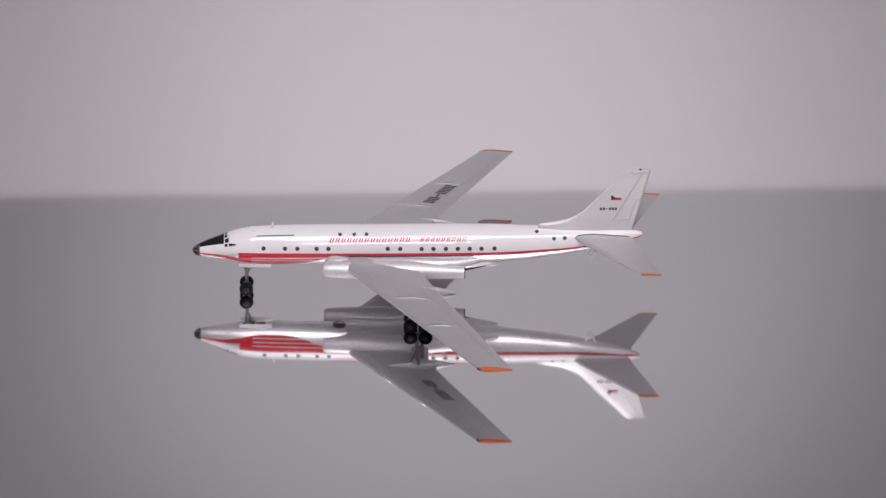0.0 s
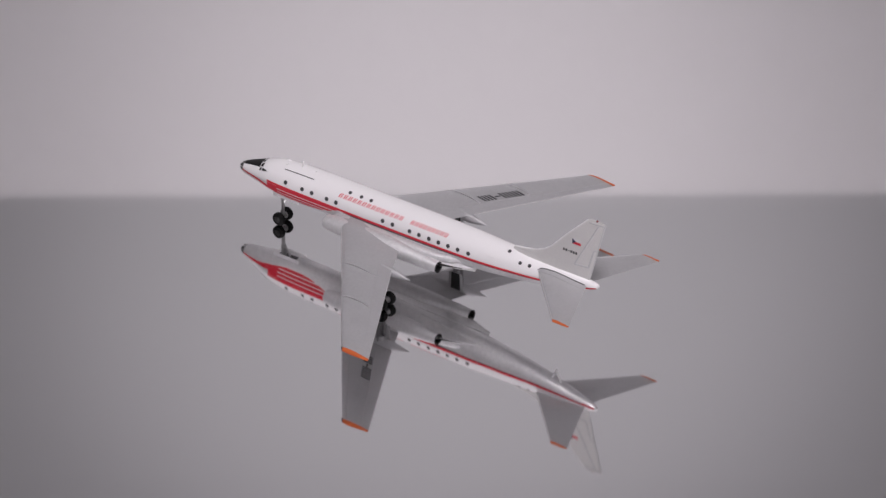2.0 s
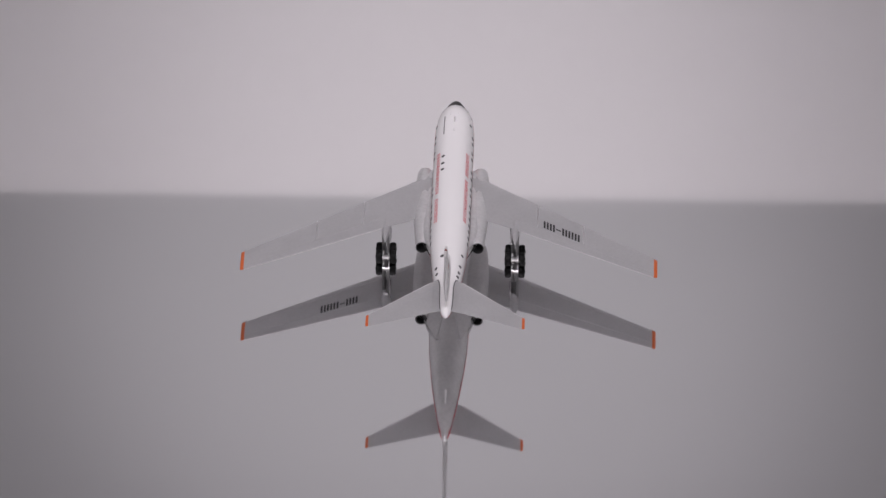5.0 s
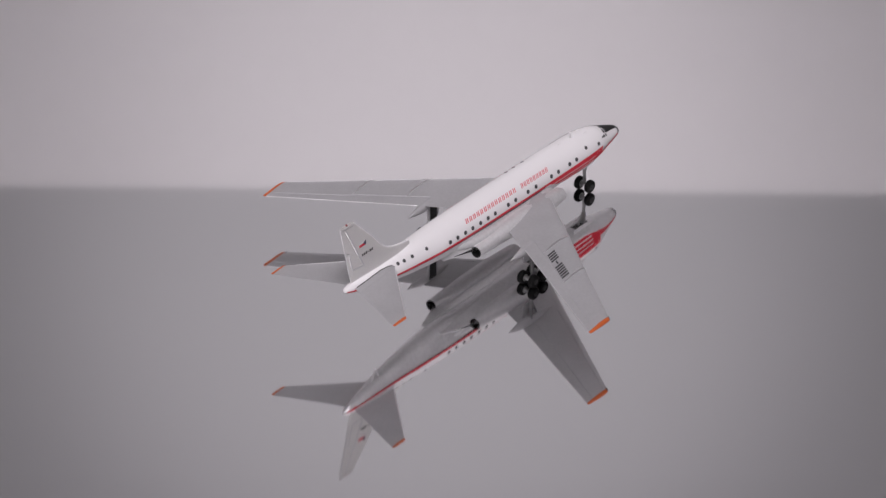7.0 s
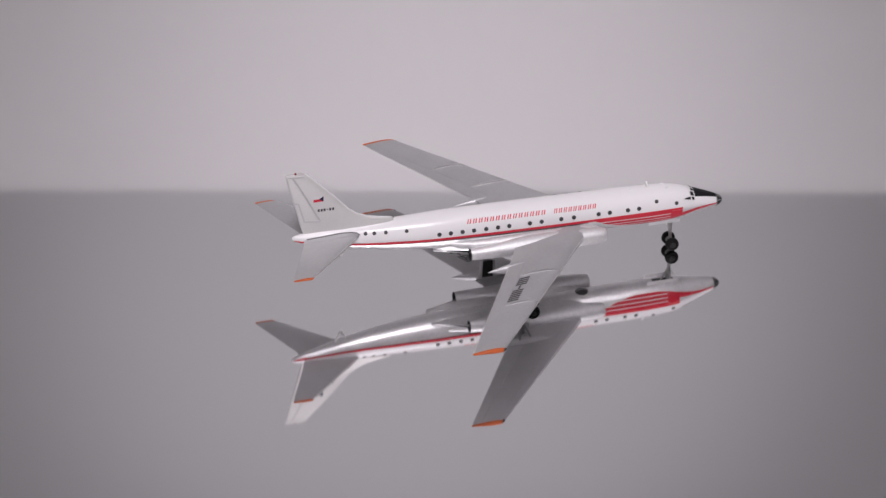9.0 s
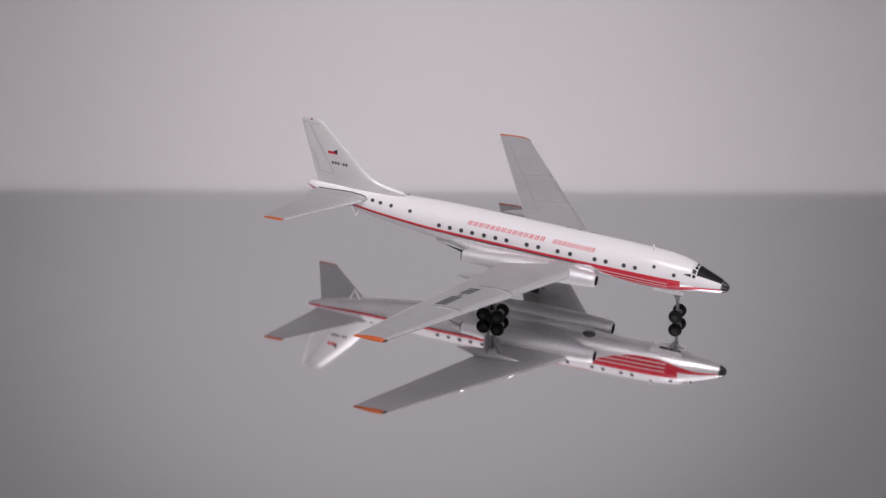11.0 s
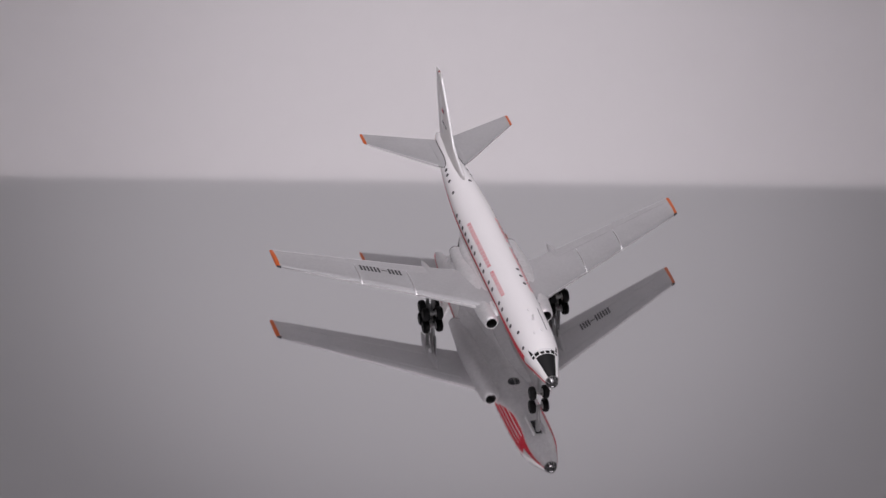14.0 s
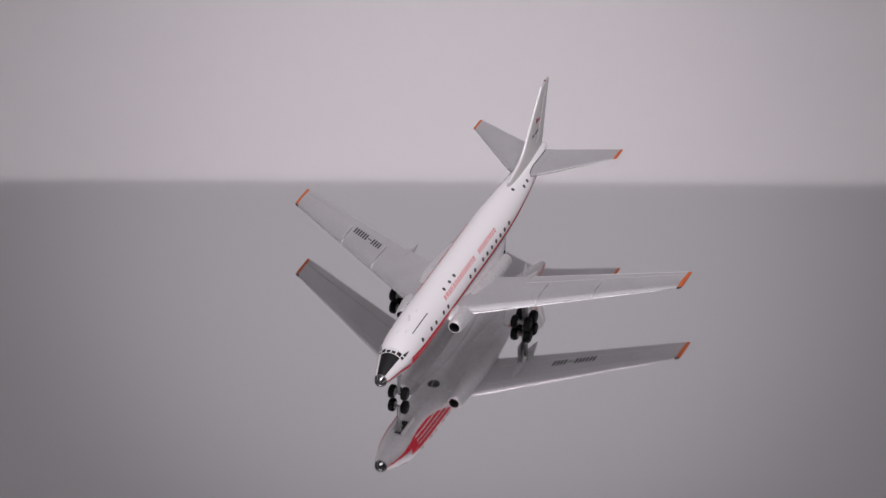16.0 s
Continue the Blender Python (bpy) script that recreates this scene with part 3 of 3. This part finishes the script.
def fin_patch(name, corners, side, mat, off=0.03):
    rows = []
    (ax, az), (bx, bz), (cx, cz), (dx, dz) = corners
    for j in range(4):
        t = j / 3
        r = []
        for i in range(4):
            s = i / 3
            x = (ax * (1 - s) + bx * s) * (1 - t) + (dx * (1 - s) + cx * s) * t
            z = (az * (1 - s) + bz * s) * (1 - t) + (dz * (1 - s) + cz * s) * t
            r.append((x, side * (fin_y(x, z) + off), z))
        rows.append(r)
    return part(name, (*mm(grid(rows)), mat), fin)


def fin_ridge(a, b, side):
    rings = []
    across = Vector((-(b[1] - a[1]), 0, b[0] - a[0])).normalized()
    for k in range(8):
        t = k / 7
        x, z = a[0] + (b[0] - a[0]) * t, a[1] + (b[1] - a[1]) * t
        y = fin_y(x, z)
        rings.append([(x + across.x * e, side * (y + h), z + across.z * e) for e, h in ((-0.2, -0.05), (-0.14, 0.1), (0.14, 0.1), (0.2, -0.05))])
    return part("rudder_ridge", (*mm(loft(rings)), RIDGE), fin)


for s in (-1, 1):
    fx, fz, fw, fh = 29.4, 23.1, 2.1, 1.25
    fin_patch("flag_white", ((fx, fz + fh / 2), (fx + fw, fz + fh / 2), (fx + fw, fz + fh), (fx, fz + fh)), s, WHITE)
    fin_patch("flag_red", ((fx, fz), (fx + fw, fz), (fx + fw, fz + fh / 2), (fx, fz + fh / 2)), s, RED)
    fin_patch("flag_blue", ((fx, fz), (fx + fw * 0.45, fz + fh / 2), (fx + fw * 0.45, fz + fh / 2), (fx, fz + fh)), s, BLUE, 0.05)
    for k in range(6):
        a = 27.2 + k * 0.6
        fin_patch("registration_bar", ((a, 20.75 + 0.22 * (k == 2)), (a + 0.42, 20.75 + 0.22 * (k == 2)), (a + 0.42, 21.35 - 0.22 * (k == 2)), (a, 21.35 - 0.22 * (k == 2))), s, INK)
    for p, q in (((35.7, 29.25), (30.0, 18.4)), ((30.0, 18.4), (33.5, 18.65)), ((34.6, 23.0), (33.35, 18.7)), ((34.5, 23.0), (35.4, 23.2)), ((33.4, 29.45), (36.9, 29.55))):
        fin_ridge(p, q, s)
# bright strips along the edges of the fin
for edge, off, zs in ((FLE, 0.12, [16.95, 17.15, 17.4, 17.7, 18.0, 18.45, 18.9, 19.6, 20.3, 22, 24.2, 26, 28, 29.9]), (FTE, -0.06, np.linspace(17.5, 29.9, 8))):
    rings = []
    for z in zs:
        rings.append([(edge(z) + off + (0.23 if edge is FLE else 0.16) * math.cos(k * math.tau / 8), (0.23 if edge is FLE else 0.16) * math.sin(k * math.tau / 8), z) for k in range(8)])
    part("fin_rim", (*mm(loft(rings)), RIM if edge is FLE else RIDGE), fin, "bright strip along the edge")
part("fin_cap_lamp", (*mm(rod((35.2, 0, 30.1), (35.2, 0, 30.4), 0.3, 0.16, 10)), BEACON), fin, "small dark red beacon")


# ---- undercarriage ----
def wheel_data(r, w):
    return mesh("wheel", *mm(lathe([(-w, r * 0.5), (-w, r * 0.78), (-w * 0.75, r * 0.94), (-w * 0.3, r), (w * 0.3, r), (w * 0.75, r * 0.94), (w, r * 0.78), (w, r * 0.5)])), TYRE)


def hub_data(r, w):
    """Bare metal wheel centre, open on the side that faces the leg."""
    return mesh("hub", *mm(lathe([(w * 0.2, 0.1), (w * 0.9, r * 0.2), (w * 1.06, r * 0.3), (w * 1.06, r * 0.55), (w * 0.2, r * 0.55)], 18)), METAL)


WHEEL, HUB = wheel_data(1.43, 0.66), hub_data(1.43, 0.66)
CAP = mesh("hub_cap", *mm(lathe([(-0.76, 0.05), (-0.78, 0.3), (-0.7, 0.36), (-0.67, 0.62), (-0.6, 0.66)], 16)), HUB_AND_SHADE)
SMALL, SMALL_HUB = wheel_data(1.42, 0.6), hub_data(1.42, 0.6)

# flat dark patch on the closed belly stands for the shade in the well
decal("gear_well_shade", -45.8, -41.2, -100, -80, 1, HUB_AND_SHADE, n=5, off=0.02, label="dark patch for the shade of the gear well")
gear = part("nose_gear", (*mm(merge(rod((-44.9, 0, 1.42), (-44.7, 0, 8.2), 0.34), rod((-44.9, -1.3, 1.42), (-44.9, 1.3, 1.42), 0.25), rod((-44.75, 0, 5.2), (-44.7, 0, 8.2), 0.55), rod((-44.8, 0, 4.6), (-43.0, 0, 7.6), 0.2))), METAL), plane, "bare metal nose gear leg")
for s in (-1, 1):
    w = part("wheel", SMALL, gear, "black tyre", pose(-44.9 * MM, s * 1.35 * MM, 1.42 * MM))
    part("hub", SMALL_HUB, w, at=pose(0, 0, 0, 0, 0, 180 if s > 0 else 0))
    part("hub_cap", CAP, w, at=pose(0, 0, 0, 0, 0, 180 if s > 0 else 0))
    part("gear_door", (*mm(box(-46.4, -39.8, s * 1.3 - 0.1, s * 1.3 + 0.1, 6.75, 7.6)), RIM, False), gear, "small open gear door")

for s in (-1, 1):
    y = s * 13.3
    g = part("main_gear", (*mm(merge(rod((-9.9, y - 0.45, 2.0), (-9.5, y - 0.45, 8.9), 0.42), rod((-8.9, y + 0.45, 2.0), (-8.7, y + 0.45, 8.9), 0.36),
                                     rod((-11.4, y, 1.42), (-7.8, y, 1.42), 0.42), rod((-9.5, y, 4.6), (-11.4, y, 8.5), 0.2), rod((-9.6, y - 0.6, 4.6), (-8.8, y + 0.6, 4.6), 0.3))), GUNMETAL), plane, "dark metal main gear leg with bogie")
    for x in (-11.1, -8.1):
        part("axle", (*mm(rod((x, y - 1.1, 1.42), (x, y + 1.1, 1.42), 0.42)), METAL), g, "bright bare metal axle")
    for x in (-11.15, -8.1):
        for k in (-1, 1):
            w = part("wheel", WHEEL, g, "black tyre", pose(x * MM, y * MM + k * 1.4 * MM, 1.39 * MM))
            part("hub", HUB, w, at=pose(0, 0, 0, 0, 0, 180 if k > 0 else 0))
            part("hub_cap", CAP, w, at=pose(0, 0, 0, 0, 0, 180 if k > 0 else 0))
    # door hanging on the inner side of the leg; a dark sheet imitates shade inside
    for name, y0, y1, grow, mat, label in (("gear_door", -0.78, -0.94, 1.0, WING_SILVER, "silver gear door hanging open"), ("door_shade", -0.945, -1.03, 0.62, HUB_AND_SHADE, "dark sheet for the shade inside the gear door")):
        door = [[(-9.3 + u * k * grow, y + s * w, z) for u, w in ((-1, y0), (1, y0), (1, y1), (-1, y1))] for z, k in ((5.0, 1.5), (5.25, 1.7), (6.6, 1.75), (7.8, 1.8), (8.9, 1.9))]
        part(name, (*mm(loft(door)), mat, True, 40), g, label)
    head = [[(-9.4 + u * k * 1.6, y + v * 0.7, z) for u, v in ((-1, -0.6), (-0.7, -1), (0.7, -1), (1, -0.6), (1, 0.6), (0.7, 1), (-0.7, 1), (-1, 0.6))] for z, k in ((7.4, 0.55), (7.5, 0.65), (8.1, 0.85), (9.0, 1.1))]
    part("gear_housing", (*mm(loft(head)), WING_SILVER, True, 40), g, "small silver housing at the head of the leg")


# small rocking of the turntable on its bearing: seconds, degrees
ROCK = [(0, -0.023), (1.5, 0.034), (2, 0.02), (3, -0.1), (4.2, -0.08), (6.3, 0.09), (7, 0.12), (8, 0.005), (9.2, -0.036), (11.3, -0.15),
        (11.8, -0.16), (12.2, 0.072), (12.5, 0.085), (13.2, 0.04), (14.5, 0.04), (16, 0.024)]


def motions():
    times = sorted([k * 0.5 for k in range(33)] + [11.8, 12.2])
    rock = line(ROCK)
    turn = lambda t: pose(0, 0, 0, rock(t), 0, 0) @ pose(0, 0, 0, 0, 0, RATE * t)
    walk(turntable, [(t, turn(t)) for t in times])
    walk(plane, [(t, turn(t) @ pose(0, AXIS_Y, 0)) for t in times])


motions()
